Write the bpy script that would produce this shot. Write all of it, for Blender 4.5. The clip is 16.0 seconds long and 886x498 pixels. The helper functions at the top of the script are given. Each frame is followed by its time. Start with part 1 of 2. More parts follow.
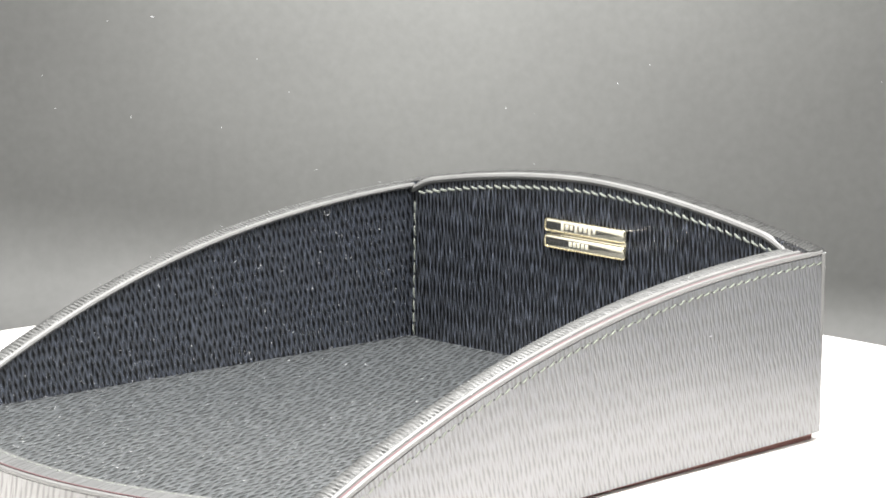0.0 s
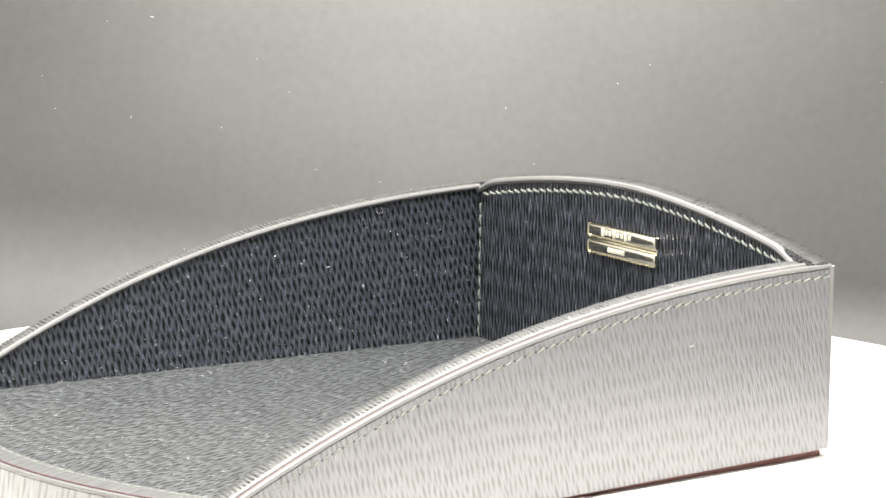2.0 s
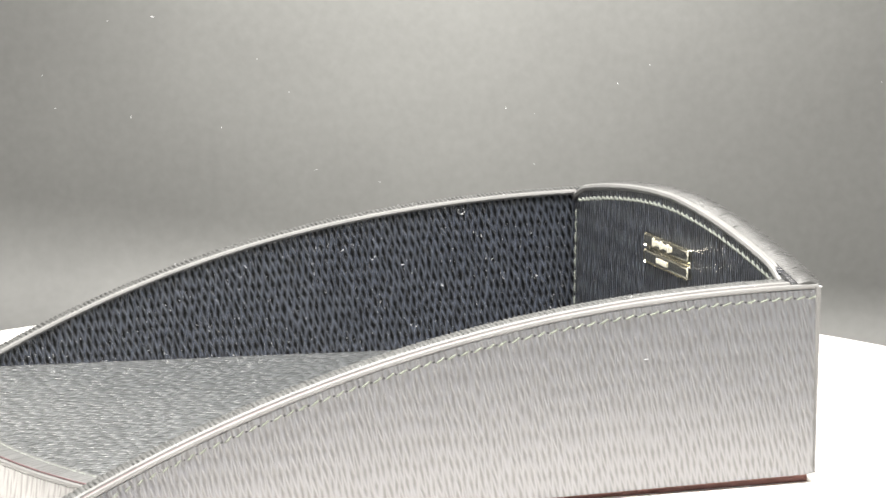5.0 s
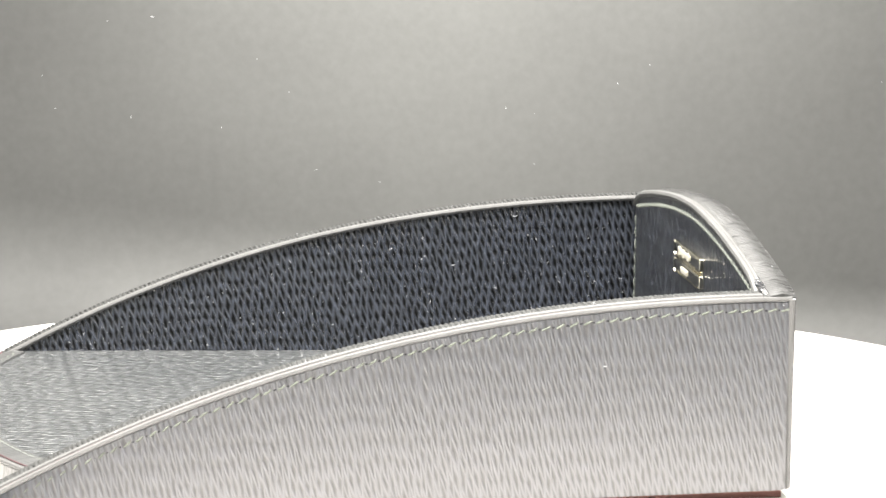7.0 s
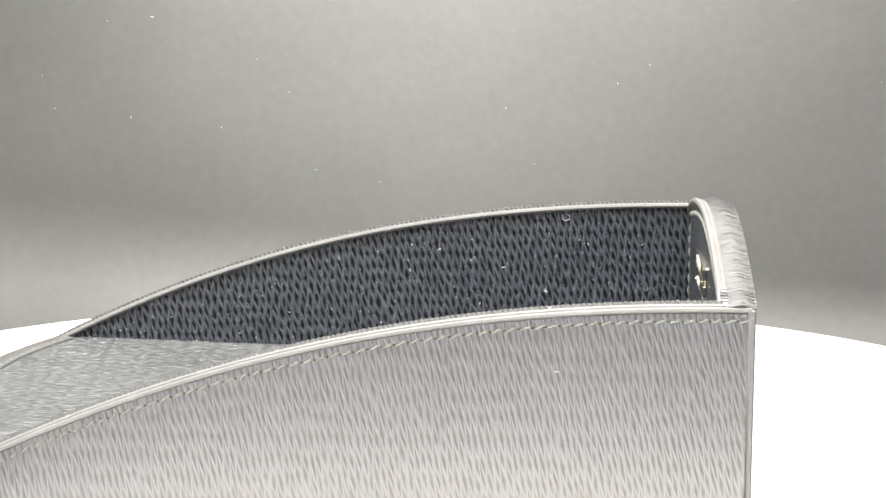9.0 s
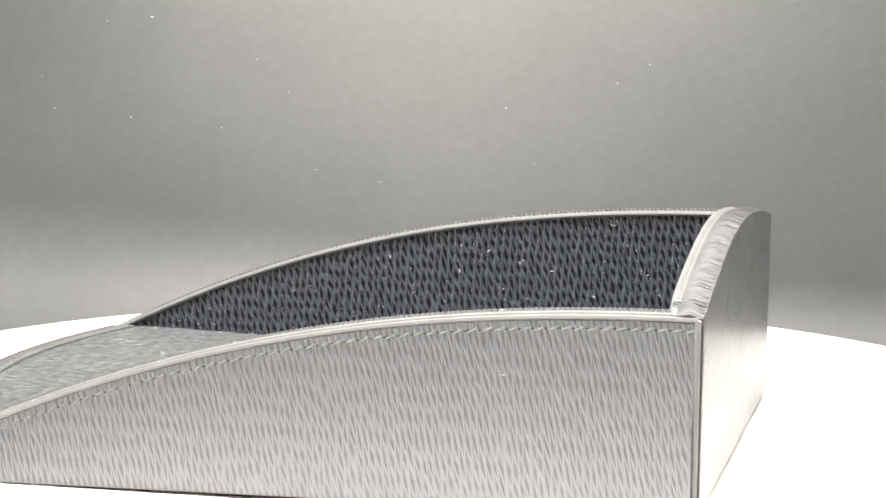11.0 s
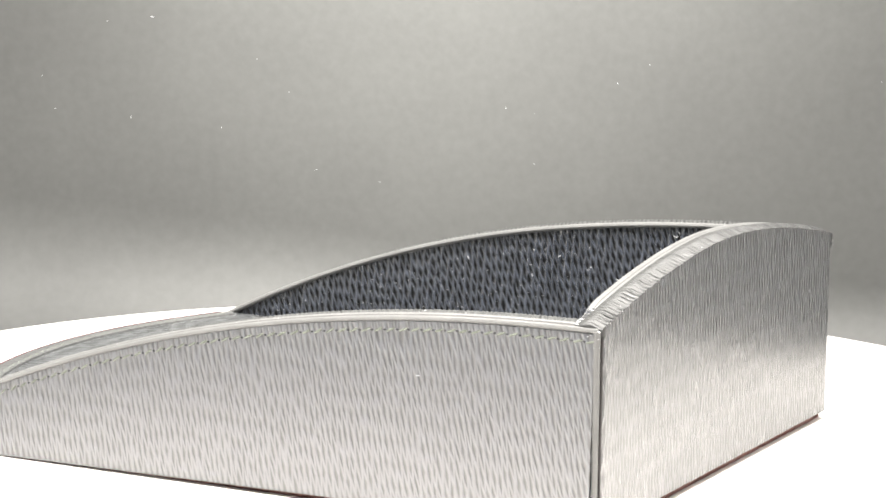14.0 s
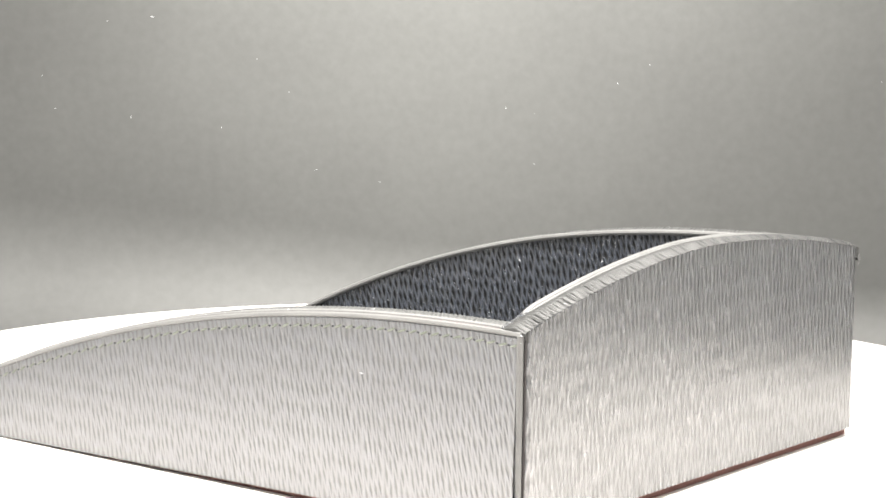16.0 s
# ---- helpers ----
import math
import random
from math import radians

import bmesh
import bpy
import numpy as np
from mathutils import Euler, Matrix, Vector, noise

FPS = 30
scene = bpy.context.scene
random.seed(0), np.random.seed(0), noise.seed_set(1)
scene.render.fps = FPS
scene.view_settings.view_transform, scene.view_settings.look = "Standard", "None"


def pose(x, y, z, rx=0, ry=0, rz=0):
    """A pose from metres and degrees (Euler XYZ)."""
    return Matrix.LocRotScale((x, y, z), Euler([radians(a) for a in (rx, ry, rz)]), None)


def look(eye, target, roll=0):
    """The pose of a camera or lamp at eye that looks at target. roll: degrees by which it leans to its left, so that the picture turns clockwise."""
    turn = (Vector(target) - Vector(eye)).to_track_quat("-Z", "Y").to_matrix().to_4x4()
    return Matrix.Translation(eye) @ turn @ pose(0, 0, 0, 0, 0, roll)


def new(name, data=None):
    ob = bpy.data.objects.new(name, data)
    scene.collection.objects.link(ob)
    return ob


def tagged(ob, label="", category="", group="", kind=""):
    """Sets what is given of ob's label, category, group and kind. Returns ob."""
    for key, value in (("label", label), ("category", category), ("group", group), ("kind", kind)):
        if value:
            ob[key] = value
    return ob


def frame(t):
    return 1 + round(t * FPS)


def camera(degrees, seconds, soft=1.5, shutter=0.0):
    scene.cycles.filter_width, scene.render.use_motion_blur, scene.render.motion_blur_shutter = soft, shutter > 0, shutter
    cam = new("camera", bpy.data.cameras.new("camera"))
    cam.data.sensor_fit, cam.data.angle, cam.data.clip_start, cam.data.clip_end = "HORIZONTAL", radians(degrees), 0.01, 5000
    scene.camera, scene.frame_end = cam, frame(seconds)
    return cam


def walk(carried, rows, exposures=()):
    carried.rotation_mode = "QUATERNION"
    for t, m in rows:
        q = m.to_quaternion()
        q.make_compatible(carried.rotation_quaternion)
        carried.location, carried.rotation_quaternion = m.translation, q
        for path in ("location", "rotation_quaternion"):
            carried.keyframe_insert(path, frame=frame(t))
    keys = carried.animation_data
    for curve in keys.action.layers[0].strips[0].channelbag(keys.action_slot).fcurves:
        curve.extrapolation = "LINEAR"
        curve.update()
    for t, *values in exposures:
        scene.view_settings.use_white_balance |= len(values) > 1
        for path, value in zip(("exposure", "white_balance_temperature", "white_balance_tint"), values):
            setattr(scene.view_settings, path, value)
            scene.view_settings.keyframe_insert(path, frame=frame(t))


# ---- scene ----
# A still camera on a stand; a leather tray turns on a white turntable. Metres, z = 0 is just above the turntable's top, its axis at the origin.
EYE = (0.0024, -0.873, 0.2085)
cam = camera(13.84, 16.0, soft=1.7)
VIEW = pose(*EYE, 90 - 10.453, 0, 0) @ pose(0, 0, 0, 0, 0, 0.77)
walk(cam, [(0.0, VIEW), (16.0, VIEW)],
     exposures=[(0.0, -0.15, 6300, 10), (0.5, -0.02, 6420, 10), (1.0, -0.01, 6500, 10), (1.5, 0.0, 6500, 10), (9.0, 0.0, 6500, 10), (11.5, -0.10, 6500, 10), (13.0, -0.03, 6500, 10), (16.0, 0.0, 6500, 10)])

# ---- light: LED panel of a photo box and an added backdrop spot, in a dim room ----
world = bpy.data.worlds.new("room_glow")
scene.world = world
world.use_nodes = True
world.node_tree.nodes["Background"].inputs[0].default_value = (0.9, 0.95, 1.0, 1)
world.node_tree.nodes["Background"].inputs[1].default_value = 0.05


def area_lamp(name, size_x, size_y, watts, m, colour=(1, 0.965, 0.91)):
    data = bpy.data.lights.new(name, "AREA")
    data.shape, data.size, data.size_y, data.energy, data.color = "RECTANGLE", size_x, size_y, watts, colour
    ob = new(name, data)
    ob.matrix_world = m
    return ob


area_lamp("top_light", 0.60, 0.50, 31.5, look((0, -0.13, 0.60), (0, -0.13, 0)))
# Added spot with no known source, for the glow at the backdrop's top.
spot = new("added_backdrop_spot", bpy.data.lights.new("added_backdrop_spot", "SPOT"))
spot.data.energy, spot.data.spot_size, spot.data.spot_blend, spot.data.shadow_soft_size = 79.5, radians(40), 1.0, 0.03
spot.data.color = (1, 0.965, 0.91)
spot.matrix_world = look((0.008, 0.12, 0.50), (0.008, 0.385, 0.205))

# ---- materials ----
def material(name):
    m = bpy.data.materials.new(name)
    m.use_nodes = True
    nt = m.node_tree
    return m, nt, nt.nodes["Principled BSDF"]


def node(nt, kind, **values):
    n = nt.nodes.new(kind)
    for key, value in values.items():
        n.inputs[key.replace("_", " ")].default_value = value
    return n


def math_node(nt, op, a, b=None):
    n = nt.nodes.new("ShaderNodeMath")
    n.operation = op
    for i, v in enumerate((a, b)):
        if v is None:
            continue
        if isinstance(v, (int, float)):
            n.inputs[i].default_value = v
        else:
            nt.links.new(v, n.inputs[i])
    return n.outputs[0]


def ramp(nt, fac, stops):
    n = nt.nodes.new("ShaderNodeValToRGB")
    while len(n.color_ramp.elements) < len(stops):
        n.color_ramp.elements.new(0.5)
    for e, (p, c) in zip(n.color_ramp.elements, stops):
        e.position, e.color = p, (*c, 1) if len(c) == 3 else c
    nt.links.new(fac, n.inputs[0])
    return n.outputs[0]


def plain(name, colour, rough, metal=0.0, spread=0.12, scale=60.0, bump=0.0):
    """A plain surface with faint blotches and grain."""
    m, nt, b = material(name)
    co = nt.nodes.new("ShaderNodeTexCoord").outputs["Object"]
    big, fine = node(nt, "ShaderNodeTexNoise", Scale=scale, Detail=3.0), node(nt, "ShaderNodeTexNoise", Scale=scale * 18, Detail=2.0)
    for n in (big, fine):
        nt.links.new(co, n.inputs["Vector"])
    mix = math_node(nt, "ADD", math_node(nt, "MULTIPLY", big.outputs[0], 0.6), math_node(nt, "MULTIPLY", fine.outputs[0], 0.4))
    lo, hi = [c * (1 - spread) for c in colour], [min(1, c * (1 + spread)) for c in colour]
    nt.links.new(ramp(nt, mix, [(0.3, lo), (0.7, hi)]), b.inputs["Base Color"])
    b.inputs["Roughness"].default_value, b.inputs["Metallic"].default_value = rough, metal
    if bump:
        n = node(nt, "ShaderNodeBump", Strength=1.0, Distance=bump)
        nt.links.new(fine.outputs[0], n.inputs["Height"])
        nt.links.new(n.outputs[0], b.inputs["Normal"])
    return m


def leather(name, u, v, lean=0.0, pitch=0.0018, long=0.0060, depth=0.00010, tone=1.0, rough=(0.44, 0.32), ior=2.3, hue=(0.017, 0.020, 0.030), pores=0.35, wander=1.0, slit=(0.30, 0.72), shade_tone=0.10, glint=0.6, cavity=0.12):
    """Black lacquered leather pressed with a net of long narrow cells: u and v are the axes across and along the grain.
    The cells of one column lie between those of the next, and the columns wander."""
    m, nt, b = material(name)
    co = nt.nodes.new("ShaderNodeTexCoord").outputs["Object"]
    sep = nt.nodes.new("ShaderNodeSeparateXYZ")
    nt.links.new(co, sep.inputs[0])
    a, c = sep.outputs[u], sep.outputs[v]
    across = math_node(nt, "ADD", a, math_node(nt, "MULTIPLY", c, math.tan(radians(lean))))

    def cloud(width, length, seed, detail=1.0):
        n = nt.nodes.new("ShaderNodeCombineXYZ")
        nt.links.new(math_node(nt, "DIVIDE", across, width), n.inputs[0])
        nt.links.new(math_node(nt, "DIVIDE", c, length), n.inputs[1])
        n.inputs[2].default_value = seed
        t = node(nt, "ShaderNodeTexNoise", Scale=1.0, Detail=detail)
        nt.links.new(n.outputs[0], t.inputs["Vector"])
        return t.outputs[0]

    def away(x):
        """Distance from the middle of a cell, 0 to 1."""
        return math_node(nt, "MULTIPLY", math_node(nt, "ABSOLUTE", math_node(nt, "SUBTRACT", math_node(nt, "FRACT", x), 0.5)), 2.0)

    col = math_node(nt, "ADD", math_node(nt, "DIVIDE", across, pitch), math_node(nt, "MULTIPLY", cloud(pitch * 3.0, long * 1.6, 0.0), 1.3 * wander))
    row = math_node(nt, "ADD", math_node(nt, "DIVIDE", c, long), math_node(nt, "MULTIPLY", cloud(pitch * 1.3, long * 1.5, 4.0), 1.5 * wander))
    d = math_node(nt, "ADD", away(col), away(row))
    d = math_node(nt, "MINIMUM", d, math_node(nt, "SUBTRACT", 2.0, d))
    d = math_node(nt, "ADD", d, math_node(nt, "MULTIPLY", math_node(nt, "SUBTRACT", cloud(pitch * 0.7, long * 0.35, 21.0, 2.0), 0.5), 0.7))
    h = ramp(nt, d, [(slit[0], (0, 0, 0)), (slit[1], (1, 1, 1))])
    fine = cloud(pitch * 0.30, long * 0.06, 9.1, 2.0)
    soft = cloud(pitch * 1.6, long * 1.2, 15.0)
    relief = math_node(nt, "ADD", h, math_node(nt, "MULTIPLY", fine, pores))
    relief = math_node(nt, "ADD", relief, math_node(nt, "MULTIPLY", soft, 0.4))
    bump = node(nt, "ShaderNodeBump", Strength=1.0, Distance=depth)
    nt.links.new(relief, bump.inputs["Height"])
    nt.links.new(bump.outputs[0], b.inputs["Normal"])
    nt.links.new(bump.outputs[0], b.inputs["Coat Normal"])
    # Shade between the ridges painted into the colour; ridge tops lightened as glints.
    lo, mid, hi = [x * tone * shade_tone for x in hue], [x * tone for x in hue], [x * tone * (1 + glint) for x in hue]
    shade_mix = math_node(nt, "ADD", math_node(nt, "MULTIPLY", h, 0.7), math_node(nt, "MULTIPLY", math_node(nt, "SUBTRACT", cloud(pitch * 0.8, long * 0.3, 33.0, 2.0), 0.5), 0.9))
    nt.links.new(ramp(nt, shade_mix, [(0.10, lo), (0.62, mid), (0.95, hi)]), b.inputs["Base Color"])
    worn = node(nt, "ShaderNodeTexNoise", Scale=45.0, Detail=4.0)
    nt.links.new(co, worn.inputs["Vector"])
    mixed = math_node(nt, "ADD", math_node(nt, "MULTIPLY", h, 0.5), math_node(nt, "MULTIPLY", worn.outputs[0], 0.5))
    nt.links.new(ramp(nt, mixed, [(0.2, (rough[0],) * 3), (0.75, (rough[1],) * 3)]), b.inputs["Roughness"])
    # Gloss is lowered in the cells as well, for the shade inside them.
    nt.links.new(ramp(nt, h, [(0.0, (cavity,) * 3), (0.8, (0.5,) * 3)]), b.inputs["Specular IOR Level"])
    b.inputs["IOR"].default_value = ior
    b.inputs["Coat Weight"].default_value = 0.2
    b.inputs["Coat Roughness"].default_value = rough[1] * 0.85
    return m


# One leather; tone, hue and IOR per face carry how each is lit.
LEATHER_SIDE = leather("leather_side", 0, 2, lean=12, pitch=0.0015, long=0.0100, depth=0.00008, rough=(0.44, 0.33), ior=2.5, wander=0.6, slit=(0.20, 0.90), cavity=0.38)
LEATHER_INSIDE = leather("leather_inside", 0, 2, lean=13, pitch=0.0018, long=0.0064, depth=0.00028, rough=(0.42, 0.27), ior=1.95, hue=(0.020, 0.0232, 0.0310), tone=1.85, wander=0.5, slit=(0.28, 0.95), shade_tone=0.03, glint=1.2)
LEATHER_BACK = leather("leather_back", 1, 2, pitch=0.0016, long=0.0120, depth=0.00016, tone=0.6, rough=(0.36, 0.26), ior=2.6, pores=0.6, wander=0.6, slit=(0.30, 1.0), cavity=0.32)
LEATHER_LINING = leather("leather_lining", 1, 2, lean=-3, pitch=0.0013, long=0.0120, depth=0.00022, rough=(0.42, 0.25), ior=1.8, hue=(0.020, 0.0230, 0.030), tone=2.3, wander=0.5, slit=(0.50, 1.0), shade_tone=0.03, glint=2.0)
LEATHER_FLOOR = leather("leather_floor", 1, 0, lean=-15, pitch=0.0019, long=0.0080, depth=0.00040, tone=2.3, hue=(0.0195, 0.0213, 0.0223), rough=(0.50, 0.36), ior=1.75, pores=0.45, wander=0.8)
# Folds are paler: the top light's brightness is put into their tone.
FOLD_SIDE = leather("fold_leather_side", 0, 1, lean=20, pitch=0.0012, long=0.0140, depth=0.00010, tone=2.2, hue=(0.021, 0.0215, 0.021), rough=(0.60, 0.48), ior=1.5, wander=0.4, slit=(0.10, 0.7), shade_tone=0.40, glint=0.3)
FOLD_BACK = leather("fold_leather_back", 1, 0, lean=3, pitch=0.0017, long=0.0200, depth=0.00018, tone=1.1, hue=(0.021, 0.0215, 0.021), rough=(0.60, 0.48), ior=1.5, wander=0.4, slit=(0.10, 0.55), shade_tone=0.12, glint=0.3)
LIP = leather("lip_leather", 1, 2, lean=10, pitch=0.0019, long=0.0200, depth=0.00005, tone=2.8, hue=(0.021, 0.0215, 0.0215), rough=(0.48, 0.36), ior=2.2, shade_tone=0.6, cavity=0.4)
EDGE = plain("edge_paint", (0.12, 0.12, 0.118), 0.5, spread=0.15, scale=120, bump=0.00008)
SEAM = plain("seam_pink", (0.085, 0.042, 0.046), 0.7, scale=200)
SIDE_THREAD = plain("dull_thread", (0.14, 0.155, 0.125), 0.6, scale=900, bump=0.00006)
THREAD = plain("waxed_thread", (0.19, 0.205, 0.18), 0.6, scale=900, bump=0.00006)
FELT = plain("felt_base", (0.16, 0.075, 0.065), 0.95, scale=300, bump=0.0002)
STEEL = plain("polished_plate", (0.90, 0.85, 0.70), 0.13, metal=1.0, spread=0.05, scale=80)
ENGRAVED = plain("matt_lettering", (0.62, 0.60, 0.52), 0.55, metal=0.2, spread=0.05, scale=500)
CREASE = plain("corner_crease", (0.022, 0.018, 0.018), 0.7, scale=300)
HOLE_SHADE = plain("hole_shade_disc", (0.024, 0.024, 0.025), 0.9, scale=900)
LINT = plain("lint_glint", (0.50, 0.51, 0.53), 0.9, scale=500)
WHITE = plain("white_plastic", (0.86, 0.835, 0.81), 0.35, spread=0.02, scale=30, bump=0.00002)
BACKDROP = plain("grey_board", (0.070, 0.071, 0.069), 0.6, spread=0.13, scale=16, bump=0.00005)
TABLE = plain("table_top", (0.70, 0.70, 0.70), 0.45, spread=0.10, scale=8, bump=0.00005)
PANEL = plain("grey_panel", (0.42, 0.42, 0.41), 0.7, spread=0.05, scale=10, bump=0.00005)
WALL = plain("room_paint", (0.45, 0.45, 0.45), 0.8, spread=0.05, scale=3)


# ---- building helpers ----
def mesh_of(bm, name, mat, smooth=True):
    me = bpy.data.meshes.new(name)
    bmesh.ops.recalc_face_normals(bm, faces=bm.faces)
    if smooth:
        for f in bm.faces:
            f.smooth = True
        for e in bm.edges:
            if len(e.link_faces) == 2 and e.calc_face_angle(0) > 0.6:
                e.smooth = False
    bm.to_mesh(me)
    bm.free()
    me.materials.append(mat)
    return me


def part(name, bm, mat, parent, label=""):
    ob = new(name, mesh_of(bm, name, mat))
    ob.parent = parent
    return tagged(ob, label)


def box(bm, x0, x1, y0, y1, z0, z1, bevel=0.0):
    r = bmesh.ops.create_cube(bm, size=1.0, matrix=Matrix.LocRotScale(((x0 + x1) / 2, (y0 + y1) / 2, (z0 + z1) / 2), None, (x1 - x0, y1 - y0, z1 - z0)))
    if bevel:
        edges = list({e for v in r["verts"] for e in v.link_edges})
        bmesh.ops.bevel(bm, geom=edges, offset=bevel, segments=3, affect="EDGES", profile=0.5)
    return bm


def sweep(path, ups, sides, section, ribs=0.0, pitch=0.0011, taper=0):
    """A closed section (across, height) carried along a path; ribs: depth of the folded leather's creases."""
    bm = bmesh.new()
    rings, run, top = [], 0.0, max(h for _, h in section)
    for i, p in enumerate(path):
        if i:
            run += (p - path[i - 1]).length
        wave = abs(math.sin(math.pi * run / pitch + 0.5 * noise.noise(Vector((run * 300, 0, 7)))))
        r = ribs * (1 - wave) ** 1.6 * (0.9 + 0.4 * noise.noise(Vector((run * 500, 3, 1))))
        e = min(i, len(path) - 1 - i)
        low = 0.0 if e >= taper else top * (1 - math.sqrt(1 - (1 - e / taper) ** 2))
        rings.append([bm.verts.new(p + sides[i] * a + ups[i] * (h - low - (r if h > -0.001 else 0))) for a, h in section])
    n = len(section)
    for a, b2 in zip(rings, rings[1:]):
        for k in range(n):
            bm.faces.new((a[k], a[(k + 1) % n], b2[(k + 1) % n], b2[k]))
    bm.faces.new(rings[0])
    bm.faces.new(rings[-1][::-1])
    return bm


def bead(radius, across, height, n=8):
    return [(across + radius * math.cos(2 * math.pi * k / n), height + radius * math.sin(2 * math.pi * k / n)) for k in range(n)]


# ---- the tray's form: x runs from the back (0) to the low front, y across, z up ----
AX, AY = -0.0736, 0.0631           # where the turntable's axis passes
LEN, WID, THICK = 0.1885, 0.140, 0.0078
FAR, BACK = 0.0064, 0.0069            # thinner far side and back
DECK = -0.0012                      # the platter's top


def at(x, y, z):
    return Vector((x - AX, y - AY, z))


def side_top(x, y=0.0):
    """The side's upper edge; the far side falls off more steeply towards the front."""
    z = 0.0458 - 0.0355 * (abs(x) / 0.172) ** 2.25
    if y > WID / 2:
        z = max(0.0045, z - 0.0023 * (max(0.0, abs(x) - 0.080) / 0.087) ** 2)
    return z


def back_top(y):
    return 0.0456 + 0.0096 * (1 - abs((y - 0.070) / 0.070) ** 1.75)


def front_x(y):
    return -0.1715 - 0.0205 * (1 - ((y - 0.070) / 0.070) ** 2)


def floor_z(x):
    return 0.0056 + 0.0037 * min(1, abs(x) / 0.165)


def base_z(x):
    """The underside of the leather: the felt is thicker at the back."""
    return 0.0011 - 0.0019 * min(1, abs(x) / 0.165)


BASE = 0.0011


def length_at(y):
    return LEN if y < WID / 2 else 0.1765


def side_path(y, n, lift=0.0, x0=-0.0005, x1=None):
    x1 = x1 or -length_at(y)
    pts = [at(x0 + (x1 - x0) * i / n, y, side_top(x0 + (x1 - x0) * i / n, y) + lift) for i in range(n + 1)]
    return with_frames(pts, Vector((0, 1, 0)))


def back_path(x, n, lift=0.0, y0=0.0, y1=WID):
    pts = [at(x, y0 + (y1 - y0) * i / n, back_top(y0 + (y1 - y0) * i / n) + lift) for i in range(n + 1)]
    return with_frames(pts, Vector((-1, 0, 0)))


def with_frames(pts, side):
    ups = []
    for i in range(len(pts)):
        d = (pts[min(i + 1, len(pts) - 1)] - pts[max(i - 1, 0)]).normalized()
        u = side.cross(d)
        ups.append(u if u.z > 0 else -u)
    return pts, ups, [side] * len(pts)


def side_wall(y0, y1, rise, flare=0.0):
    bm, n, m, span_x = bmesh.new(), 110, 10, length_at(y0)
    for y in (y0, y1):
        rows = [[bm.verts.new(at(-0.0012 - (span_x - 0.0012) * i / n, y - flare * (1 - k / m), base_z(span_x * i / n) + (side_top(-span_x * i / n, y) + (rise - 0.0004 if y == y1 else -0.0006) - base_z(span_x * i / n)) * k / m)) for k in range(m + 1)] for i in range(n + 1)]
        for i in range(n):
            for k in range(m):
                bm.faces.new((rows[i][k], rows[i + 1][k], rows[i + 1][k + 1], rows[i][k + 1]))
        if y == y0:
            first = rows
    for i in range(n):
        for k in (0, m):
            bm.faces.new((first[i][k], first[i + 1][k], rows[i + 1][k], rows[i][k]))
    for i in (0, n):
        for k in range(m):
            bm.faces.new((first[i][k], first[i][k + 1], rows[i][k + 1], rows[i][k]))
    return bm


def back_wall():
    bm, n = bmesh.new(), 80
    y0, y1, r = 0.0014, WID - 0.0014, 0.0013
    outer = [(-BACK, y0), (-r, y0)] + [(-r + r * math.sin(a), y0 + r - r * math.cos(a)) for a in (0.4, 0.8, 1.2)]
    ring = outer + [(0.0, y0 + 0.0016 + (y1 - y0 - 0.0032) * i / n) for i in range(n + 1)] + [(x, WID - y) for x, y in outer[::-1]]
    inner = [(-BACK, ring[-1][1] + (ring[0][1] - ring[-1][1]) * i / n) for i in range(1, n)]
    ring = [(x + 0.0007 if x > -0.002 else x, y) for x, y in ring + inner]
    low = [bm.verts.new(at(x, y, BASE)) for x, y in ring]
    high = [bm.verts.new(at(x, y, back_top(y) + (0.0008 if x == -BACK else 0.0007))) for x, y in ring]
    for i in range(len(ring)):
        j = (i + 1) % len(ring)
        bm.faces.new((low[i], low[j], high[j], high[i]))
    bm.faces.new(low[::-1])
    bmesh.ops.triangulate(bm, faces=[bm.faces.new(high)])
    return bm


def lining():
    """The thin leather sheet on the inside of the back wall."""
    bm, n = bmesh.new(), 60
    ring = []
    for x in (-BACK - 0.0003, -BACK + 0.0002):
        ys = [THICK + (WID - THICK - FAR) * i / n for i in range(n + 1)]
        ring.append(([bm.verts.new(at(x, y, 0.004)) for y in ys], [bm.verts.new(at(x, y, back_top(y) + 0.0008)) for y in ys]))
    for lo, hi in ring:
        for i in range(n):
            bm.faces.new((lo[i], lo[i + 1], hi[i + 1], hi[i]))
    for i in range(n):
        bm.faces.new((ring[0][1][i], ring[0][1][i + 1], ring[1][1][i + 1], ring[1][1][i]))
        bm.faces.new((ring[0][0][i], ring[0][0][i + 1], ring[1][0][i + 1], ring[1][0][i]))
    for i in (0, n):
        bm.faces.new((ring[0][0][i], ring[0][1][i], ring[1][1][i], ring[1][0][i]))
    return bm


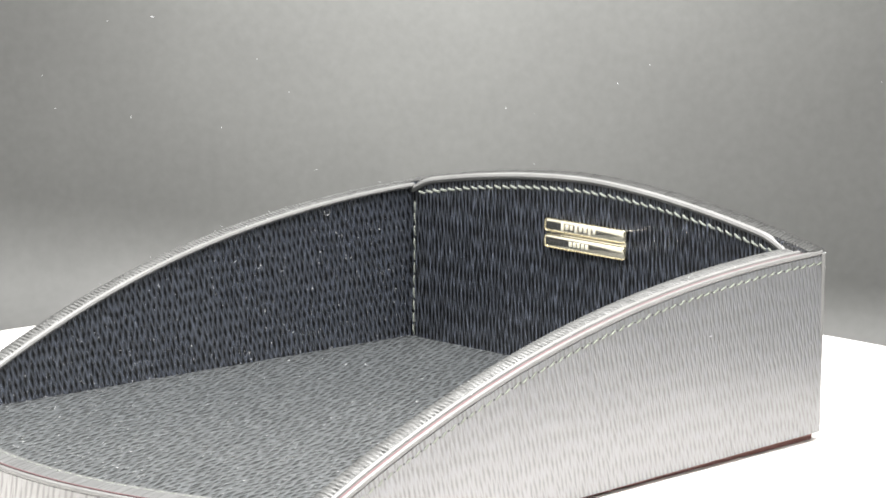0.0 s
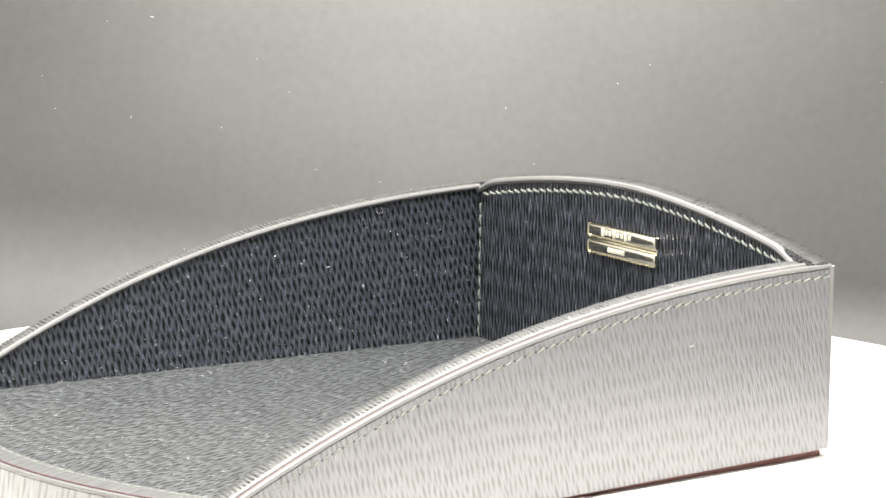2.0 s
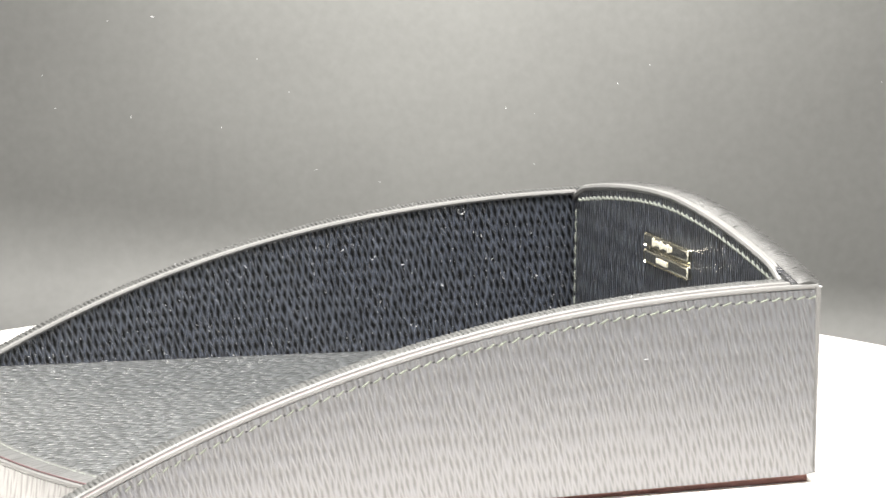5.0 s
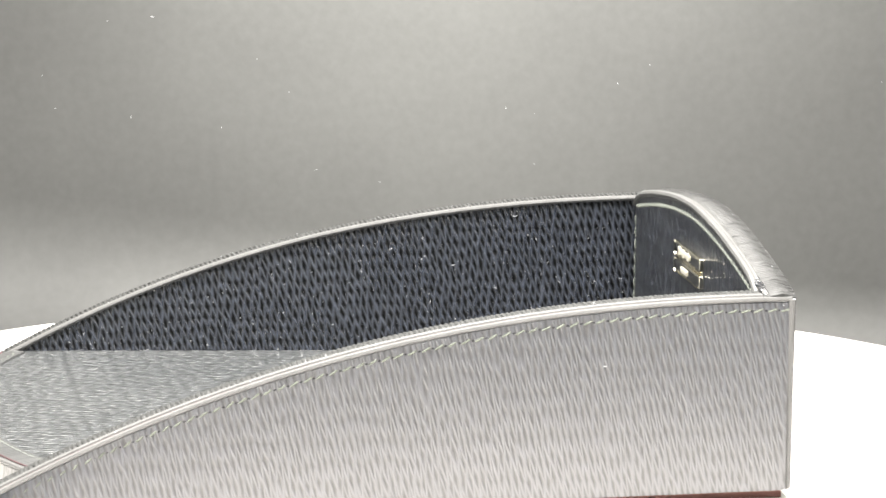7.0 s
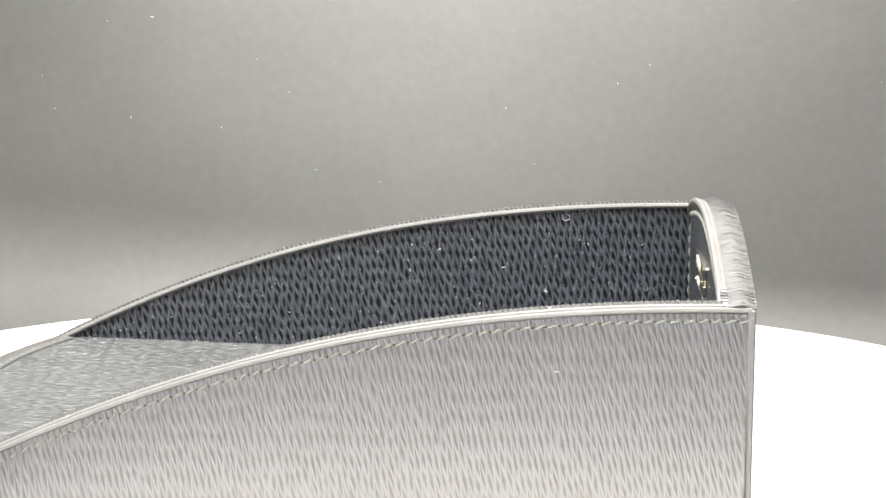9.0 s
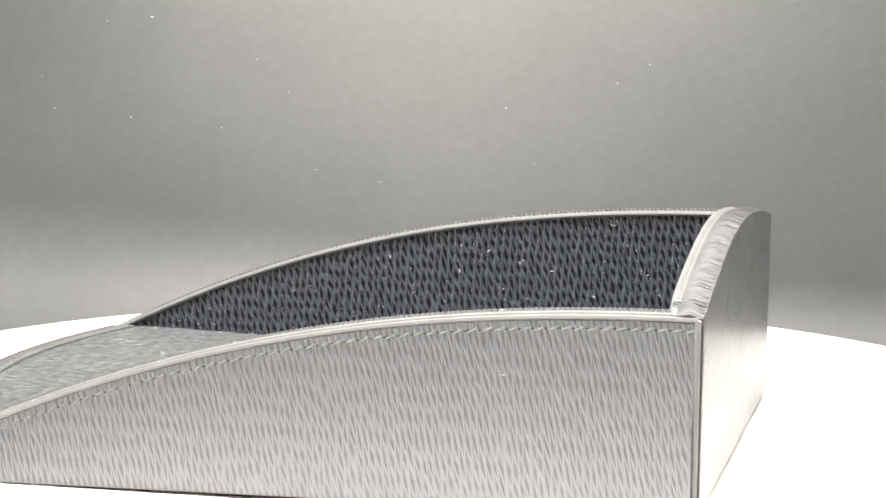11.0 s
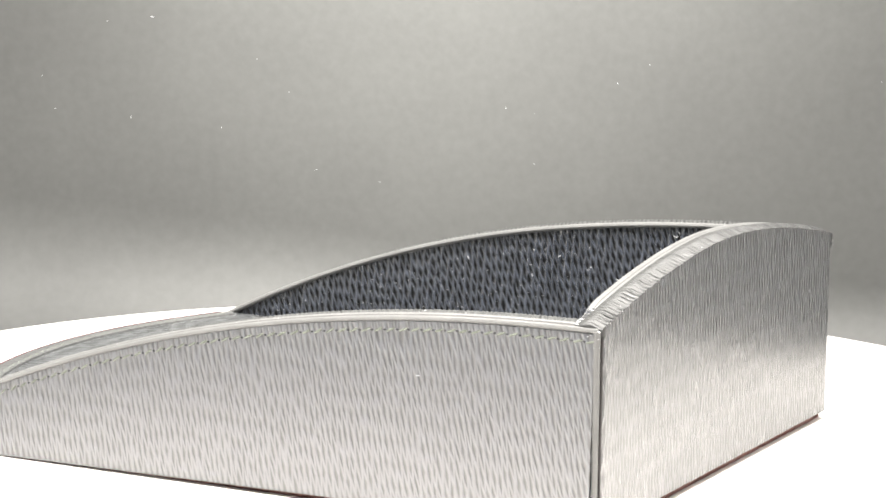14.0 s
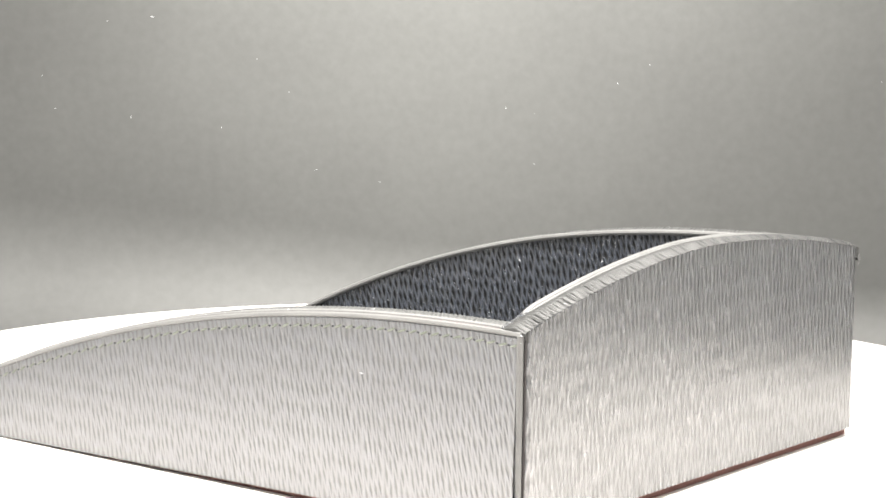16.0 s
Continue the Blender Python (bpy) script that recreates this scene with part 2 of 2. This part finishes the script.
def plan_slab(inset, z0, z1, n=60, x_back=-0.0015):
    """A board with the tray's outline, bowed at the front; z0 and z1 are functions of x."""
    bm = bmesh.new()
    lo, hi = [], []
    for i in range(n + 1):
        y = inset + (WID - 2 * inset) * i / n
        cols_lo, cols_hi = [], []
        for k in range(13):
            xf = front_x(y) + inset * 0.8
            x = x_back + (xf - x_back) * k / 12
            cols_lo.append(bm.verts.new(at(x, y, z0(x))))
            cols_hi.append(bm.verts.new(at(x, y, z1(x))))
        lo.append(cols_lo)
        hi.append(cols_hi)
    for i in range(n):
        for k in range(12):
            bm.faces.new((hi[i][k], hi[i + 1][k], hi[i + 1][k + 1], hi[i][k + 1]))
            bm.faces.new((lo[i][k], lo[i][k + 1], lo[i + 1][k + 1], lo[i + 1][k]))
        for k in (0, 12):
            bm.faces.new((lo[i][k], lo[i + 1][k], hi[i + 1][k], hi[i][k]))
    for i in (0, n):
        for k in range(12):
            bm.faces.new((lo[i][k], lo[i][k + 1], hi[i][k + 1], hi[i][k]))
    return bm


def front_path(off, z, n, y0=0.0, y1=WID):
    pts, ups, sides = [], [], []
    for i in range(n + 1):
        y = y0 + (y1 - y0) * i / n
        slope = 0.0205 * 2 * (y - 0.070) / 0.070 ** 2
        out = Vector((-1, slope, 0)).normalized()
        pts.append(at(front_x(y), y, z) - out * off)
        ups.append(Vector((0, 0, 1)))
        sides.append(-out)
    return pts, ups, sides


def stitch_mesh(name, long, radius, thread=None):
    """One stitch: a thread that dips into the leather at both ends."""
    pts = [Vector((long * (i / 6 - 0.5), 0, -radius * 1.1 + radius * 1.6 * math.sin(math.pi * i / 6))) for i in range(7)]
    bm = sweep(pts, [Vector((0, 0, 1))] * 7, [Vector((0, 1, 0))] * 7, bead(radius, 0, 0, 6))
    return mesh_of(bm, name, thread or THREAD)


def stitches(parent, path, normal, pitch, mesh, slant=0.0, spare=0.0, holes=None):
    """Single stitches at equal steps along a line of points, lying on a face with that normal."""
    run, want = 0.0, spare
    for a, b2 in zip(path, path[1:]):
        d = b2 - a
        while want <= run + d.length:
            p = a + d * ((want - run) / d.length)
            x = d.normalized()
            y = normal.cross(x)
            m = Matrix((x, y, normal)).transposed().to_4x4()
            ob = new("stitch", mesh)
            ob.parent = parent
            ob.matrix_basis = Matrix.Translation(p) @ m @ pose(0, 0, 0, 0, 0, slant + random.uniform(-3, 3))
            if holes:
                hole = new("hole_shade_disc", holes)
                hole.parent = parent
                hole.matrix_basis = Matrix.Translation(p + x * pitch * 0.5 + normal * 0.00004) @ m
            want += pitch * random.uniform(0.94, 1.06)
        run += d.length


def hole_mesh():
    """A small flat dark disc on the leather that paints the shade in a needle hole."""
    bm = bmesh.new()
    bmesh.ops.create_icosphere(bm, subdivisions=2, radius=1.0, matrix=Matrix.Diagonal((0.00036, 0.00024, 0.00006, 1)))
    return mesh_of(bm, "hole_shade_disc", HOLE_SHADE)


def leather_tray():
    tray = tagged(new("leather_tray"), "black grained leather valet tray with curved sides, on the white turntable", "tray")
    part("felt_base", plan_slab(0.0011, lambda x: DECK, lambda x: base_z(x) + 0.0004), FELT, tray, "thin dark brown felt base")
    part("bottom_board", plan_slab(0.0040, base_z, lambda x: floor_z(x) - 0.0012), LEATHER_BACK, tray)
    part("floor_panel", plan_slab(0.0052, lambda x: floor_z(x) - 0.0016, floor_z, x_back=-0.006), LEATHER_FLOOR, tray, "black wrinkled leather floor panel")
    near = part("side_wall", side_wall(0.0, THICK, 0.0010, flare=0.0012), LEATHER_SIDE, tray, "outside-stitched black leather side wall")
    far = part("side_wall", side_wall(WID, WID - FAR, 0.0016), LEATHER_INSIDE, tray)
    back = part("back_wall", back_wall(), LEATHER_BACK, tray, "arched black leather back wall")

    # Own copy of the leather, toned for the shaded inner face.
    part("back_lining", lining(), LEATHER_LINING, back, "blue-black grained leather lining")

    # rims: folded ribbed leather beside two painted edges
    def rim_section(w0, w1, h0, h1, crown=0.0007):
        k = [(w0, -0.0026), (w0, h0 * 0.6), (w0 + 0.15 * (w1 - w0), h0 + 0.0001), (w0 + 0.5 * (w1 - w0), (h0 + h1) / 2 + crown), (w0 + 0.85 * (w1 - w0), h1 + 0.0001), (w1, h1 * 0.6), (w1, -0.0026)]
        return k

    # side rims, near one with the painted edges outside, the far one inside
    for wall, y, sgn, beads, fold, rise, lift, crown in ((near, 0.0, 1, ((0.0007, 0.0007), (0.0028, 0.0009)), (0.0038, 0.0081), 0.0006, 0.0, 0.0003), (far, WID, -1, ((0.0068, 0.0007), (0.0058, 0.0004)), (0.0002, 0.0058), 0.0006, 0.0008, 0.0008)):
        pts, ups, sides = side_path(y, 1300, lift)
        sides = [s * sgn for s in sides]
        tilt = rise / THICK
        part("rim_fold", sweep(pts, ups, sides, rim_section(fold[0], fold[1], fold[0] * tilt + 0.0003, fold[1] * tilt + 0.0003, crown), ribs=0.00026, pitch=0.0012, taper=13), FOLD_SIDE, wall, "ribbed folded leather along the rim")
        pts, ups, sides = side_path(y, 160, lift)
        sides = [s * sgn for s in sides]
        for c, r in beads:
            part("painted_edge", sweep(pts, ups, sides, bead(r, c, c * tilt)), EDGE, wall, "pale grey painted leather edge")
        mid = (beads[0][0] + beads[1][0]) / 2
        part("edge_seam", sweep(pts, ups, sides, bead(0.0005, mid, mid * tilt - 0.0001)), SEAM, wall, "dull pink seam line")
    # back rim
    tilt = 0.0004 / THICK
    pts, ups, sides = back_path(0.0, 1000, 0.0009, y0=0.0003, y1=WID - 0.0003)
    part("rim_fold", sweep(pts, ups, sides, rim_section(-0.00055, 0.0056, 0.0, 0.0064 * tilt), ribs=0.0004, pitch=0.00100, taper=7), FOLD_BACK, back, "ribbed folded leather along the rim")
    pts, ups, sides = back_path(0.0, 140, 0.0006, y0=0.0055, y1=WID - 0.0065)
    pts = [p - Vector((0, 0, 0.0022 * max(0, (0.015 - min(p.y + AY, WID - p.y - AY)) / 0.009) ** 2)) for p in pts]
    for c, r in ((0.0060, 0.0007), (0.0071, 0.0009)):
        part("painted_edge", sweep(pts, ups, sides, bead(r, c, c * tilt - 0.0004)), EDGE, back, "pale grey painted leather edge")
    # upright edges at the back corners
    for wall, y, s in ((near, 0.0, 1),):
        for x, dy, r, mat, label in ((-0.0006, 0.0003, 0.0008, EDGE, "pale painted leather edge"), (0.0003, 0.0010, 0.0003, CREASE, "dark corner seam")):
            pts = [at(x, y + s * dy, BASE + (side_top(0) - BASE) * i / 24) for i in range(25)]
            part("corner_edge", sweep(pts, [Vector((0, 1, 0))] * 25, [Vector((1, 0, 0))] * 25, bead(r, 0, 0)), mat, wall, label)

    # front lip: two layers with a bead, stitched
    lip = part("front_lip", sweep(*front_path(0.0, 0.0, 90, 0.006, WID - 0.006), [(0.0, -0.0007), (0.0, 0.0078), (0.0009, 0.0091), (0.004, 0.0098), (0.0068, 0.0098), (0.0074, 0.0080), (0.0074, -0.0007)]), LIP, tray, "low bowed leather front lip")
    for off, z, r in ((0.0003, 0.0085, 0.0006),):
        part("painted_edge", sweep(*front_path(off, z, 90, 0.007, WID - 0.007), bead(r, 0, 0)), EDGE, lip, "pale grey painted leather edge")
    part("edge_seam", sweep(*front_path(0.0010, 0.0092, 90, 0.007, WID - 0.007), bead(0.0002, 0, 0)), SEAM, lip, "dull pink seam line")

    # stitching
    long_stitch = stitch_mesh("stitch", 0.0030, 0.00024)
    stitches(near, side_path(-0.00005, 200, -0.0024, -0.002, -0.181)[0], Vector((0, -1, 0)), 0.0031, stitch_mesh("side_stitch", 0.0027, 0.00023, SIDE_THREAD), 18, holes=hole_mesh())
    stitches(back, back_path(-BACK - 0.00035, 160, -0.0024, 0.011, WID - 0.009)[0], Vector((-1, 0, 0)), 0.0028, stitch_mesh("lining_stitch", 0.0027, 0.00034), -20)
    seam = [at(-BACK - 0.00035, WID - FAR - 0.0012, 0.0075 + 0.037 * i / 20) for i in range(21)]
    stitches(back, seam, Vector((-1, 0, 0)), 0.0034, long_stitch, 5)
    stitches(lip, front_path(0.0056, 0.00978, 120, 0.008, WID - 0.008)[0], Vector((0, 0, 1)), 0.0034, stitch_mesh("lip_stitch", 0.0030, 0.00013), 5)

    # maker's plate on the back wall: two polished bars, with raised lettering as plain bars
    plate = part("name_plate", box(bmesh.new(), *span(-BACK - 0.0007, -BACK + 0.0002, 0.0574, 0.0848, 0.0372, 0.0446), bevel=0.0003), STEEL, tray, "small polished metal plate in two bands")
    for z0, z1 in ((0.0412, 0.0448), (0.0369, 0.0405)):
        part("band", box(bmesh.new(), *span(-BACK - 0.0014, -BACK - 0.0004, 0.0573, 0.0849, z0, z1), bevel=0.0009), STEEL, plate)
    marks = [(0.0786 - 0.00155 * k, 0.0013 + 0.0008 * ((k * 7) % 3 == 0), 0.0430) for k in range(8)] + [(0.0758 - 0.0014 * k, 0.0013, 0.0387) for k in range(5)]
    for y, tall, z in marks:
        part("raised_mark", box(bmesh.new(), *span(-BACK - 0.0017, -BACK - 0.0012, y - 0.00036, y + 0.00036, z - tall / 2, z + tall / 2), bevel=0.0001), ENGRAVED, plate)
    return tray


def span(x0, x1, y0, y1, z0, z1):
    return (x0 - AX, x1 - AX, y0 - AY, y1 - AY, z0, z1)


def speck(bm, p, normal, size):
    m = Matrix.Translation(p) @ normal.to_track_quat("Z", "Y").to_matrix().to_4x4() @ pose(0, 0, 0, 0, 0, random.uniform(0, 360)) @ Matrix.Diagonal((size * random.choice((0.6, 0.8, 1, 1, 2.4)), size * 0.5, size * 0.35, 1))
    bmesh.ops.create_icosphere(bm, subdivisions=1, radius=1.0, matrix=m)


def lint_and_glints(tray):
    bm = bmesh.new()
    # Far wall and floor: lint, with extra tiny specks painting the ridges' sparkle.
    for k in range(520):                                   # inside of the far wall
        x = -0.010 - 0.148 * random.random() ** 1.5
        z = floor_z(x) + (side_top(x, WID) - 0.003 - floor_z(x)) * random.random() ** 1.3
        speck(bm, at(x, WID - FAR, z), Vector((0, -1, 0)), random.uniform(0.00008, 0.00015) if k % 6 else random.uniform(0.00014, 0.00028))
    for _ in range(34):                                    # outer side
        x = -0.165 * random.random()
        speck(bm, at(x, 0, BASE + (side_top(x) - 0.004 - BASE) * random.random()), Vector((0, -1, 0)), random.uniform(0.00006, 0.00018))
    for _ in range(140):                                   # floor
        x, y = random.uniform(-0.17, -0.01), random.uniform(0.010, 0.130)
        speck(bm, at(x, y, floor_z(x)), Vector((0, 0, 1)), random.uniform(0.00007, 0.00022))
    for _ in range(90):                                    # back wall, both faces
        y = random.uniform(0.012, 0.128)
        speck(bm, at(-BACK if _ % 2 else 0, y, random.uniform(0.009, 0.042)), Vector((-1 if _ % 2 else 1, 0, 0)), random.uniform(0.00008, 0.0002))
    for k in range(150):                                   # frayed fibres on the rims and corners
        x = -0.168 * random.random()
        y = random.uniform(0.002, 0.138)
        p = (at(x, random.uniform(0.001, 0.007), side_top(x) + 0.0010), at(x, WID - random.uniform(0.0, 0.006), side_top(x, WID) + 0.0018), at(random.uniform(-0.006, 0.0), y, back_top(y) + 0.0010),
             at(random.uniform(-0.003, 0.0005), random.choice((0.0, WID)) + random.uniform(-0.0004, 0.0004), random.uniform(0.042, 0.046)))[k % 4]
        speck(bm, p, Vector((random.uniform(-1, 1), random.uniform(-1, 1), random.uniform(0.2, 1))), random.uniform(0.00006, 0.00022))
    # the larger tufts that stay in place on the walls
    for x, z in ((-0.0637, 0.0323), (-0.0645, 0.0316), (-0.0197, 0.0364), (-0.1208, 0.0226), (-0.1195, 0.0212), (-0.1170, 0.0236), (-0.0880, 0.0145), (-0.0520, 0.0130), (-0.1010, 0.0180)):
        speck(bm, at(x, WID - FAR, z), Vector((0, -1, 0)), 0.00030)
    for x, z in ((-0.0444, 0.0313), (-0.0500, 0.0216), (-0.1120, 0.0106), (-0.1283, 0.0060)):
        speck(bm, at(x, -0.0005, z), Vector((0, -1, 0)), 0.00026)
    curl = [at(-0.0398 + 0.0010 * math.cos(a), WID - FAR - 0.0002, 0.0434 + 0.0008 * math.sin(a)) for a in [2.4 + 5.0 * k / 14 for k in range(15)]]
    part("loose_thread", sweep(curl, [Vector((0, 0, 1))] * 15, [Vector((0, 1, 0))] * 15, bead(0.00009, 0, 0, 6)), LINT, tray, "curl of pale loose thread")
    ob = part("lint_glint", bm, LINT, tray, "white lint specks and painted glints caught in the grain")
    ob["kind"] = "stuff"


def disc(bm, r, z0, z1, n=128, bevel=0.002):
    prof = [(r - bevel, z1), (r - bevel * 0.3, z1 - bevel * 0.3), (r, z1 - bevel), (r, z0)]
    rings = [[bm.verts.new((a * math.cos(2 * math.pi * k / n), a * math.sin(2 * math.pi * k / n), z)) for k in range(n)] for a, z in prof]
    for a, b2 in zip(rings, rings[1:]):
        for k in range(n):
            bm.faces.new((a[k], b2[k], b2[(k + 1) % n], a[(k + 1) % n]))
    bm.faces.new(rings[0])
    bm.faces.new(rings[-1][::-1])
    return bm


def turntable():
    thing = tagged(new("turntable"), "round white plastic turntable standing on the table", "turntable")
    part("platter", disc(bmesh.new(), 0.1782, -0.012, DECK), WHITE, thing, "glossy white round platter")
    part("drive_base", disc(bmesh.new(), 0.120, -0.068, -0.0135, bevel=0.004), WHITE, thing)
    part("hub", disc(bmesh.new(), 0.030, -0.0140, -0.0115, bevel=0.0005), WHITE, thing)
    return thing


# ---- the setting ----
def backdrop_sweep(y_wall=0.392, z=-0.067):
    """One sheet that lies on the table and curves up into an upright back, wider at one side than at the other."""
    bm, faces = bmesh.new(), []
    for d in (0.0, -0.002):
        rows = []
        for i in range(21):
            x = -0.49 + 0.98 * i / 20
            r = 0.045 - 0.110 * max(-0.14, min(0.12, x))
            line = [(0.19, z)] + [(y_wall - r + r * math.sin(a), z + r - r * math.cos(a)) for a in [math.pi / 2 * k / 40 for k in range(41)]] + [(y_wall, 0.62)]
            rows.append([bm.verts.new((x, y - d * 0.7, zz + d * 0.7)) for y, zz in line])
        faces.append(rows)
    n, m = len(faces[0][0]), len(faces[0])
    for rows in faces:
        for i in range(m - 1):
            for k in range(n - 1):
                bm.faces.new((rows[i][k], rows[i][k + 1], rows[i + 1][k + 1], rows[i + 1][k]))
    a, b2 = faces
    for i in (0, m - 1):
        for k in range(n - 1):
            bm.faces.new((a[i][k], a[i][k + 1], b2[i][k + 1], b2[i][k]))
    for k in (0, n - 1):
        for i in range(m - 1):
            bm.faces.new((a[i][k], a[i + 1][k], b2[i + 1][k], b2[i][k]))
    return bm


def setting():
    part_of = lambda name, bm, mat, label, cat: tagged(new(name, mesh_of(bm, name, mat)), label, cat, kind="structure")
    part_of("backdrop", backdrop_sweep(), BACKDROP, "matt grey photo backdrop sheet curving up behind the turntable", "backdrop")
    # Unseen panels, added to give the tray's glossy walls something brighter to mirror.
    for x in (-0.405, 0.405):
        part_of("side_reflector", box(bmesh.new(), x - 0.003, x + 0.003, -0.34, 0.325, -0.068, 0.62, bevel=0.001), PANEL, "matt grey reflector panel standing on the table, added out of view", "panel")
    part_of("floor", box(bmesh.new(), -2.5, 2.5, -3.0, 2.0, -0.84, -0.80), WALL, "plain grey room floor", "floor")
    part_of("ceiling", box(bmesh.new(), -2.5, 2.5, -3.0, 2.0, 1.70, 1.74), WALL, "plain room ceiling", "ceiling")
    for name, b6 in (("wall_north", (-2.5, 2.5, 2.0, 2.1, -0.8, 1.7)), ("wall_south", (-2.5, 2.5, -3.1, -3.0, -0.8, 1.7)), ("wall_east", (2.5, 2.6, -3.0, 2.0, -0.8, 1.7)), ("wall_west", (-2.6, -2.5, -3.0, 2.0, -0.8, 1.7))):
        part_of(name, box(bmesh.new(), *b6), WALL, "plain painted room wall", "wall")


def dust_on_backdrop():
    bm = bmesh.new()
    for x, z in ((0.0237, 0.0256), (0.0336, 0.0237), (0.0737, 0.0416), (0.0626, 0.0349), (-0.0521, 0.0305), (-0.1074, 0.0208), (-0.0758, 0.0174), (-0.0201, -0.0011), (-0.1339, 0.0234), (-0.0634, 0.0417), (-0.0999, 0.0561), (-0.1156, 0.0545), (-0.1384, 0.0351), (0.1548, 0.0367), (0.0339, 0.0061), (-0.0424, 0.003)):
        speck(bm, Vector((x, 0.3912, z)), Vector((0, -1, 0)), random.uniform(0.00012, 0.0003))
    tagged(new("dust", mesh_of(bm, "dust", LINT)), "pale dust specks on the grey backdrop", "dust", kind="stuff")


def work_table():
    table = tagged(new("work_table"), "plain pale grey work table under the turntable", "table")
    part("tabletop", box(bmesh.new(), -0.75, 0.75, -0.80, 0.60, -0.098, -0.068, bevel=0.003), TABLE, table)
    for x in (-0.70, 0.70):
        for y in (-0.75, 0.55):
            part("leg", box(bmesh.new(), x - 0.025, x + 0.025, y - 0.025, y + 0.025, -0.80, -0.098, bevel=0.003), TABLE, table)
    return table


setting()
work_table()
dust_on_backdrop()
PLATTER = turntable()
TRAY = leather_tray()
lint_and_glints(TRAY)


# ---- what moves: platter and tray turn together, 5.28 degrees a second ----
def motions():
    for thing in (PLATTER, TRAY):
        walk(thing, [(i * 0.5, pose(0, 0, 0, 0, 0, 46.903 - 5.2802 * i * 0.5)) for i in range(33)])


motions()
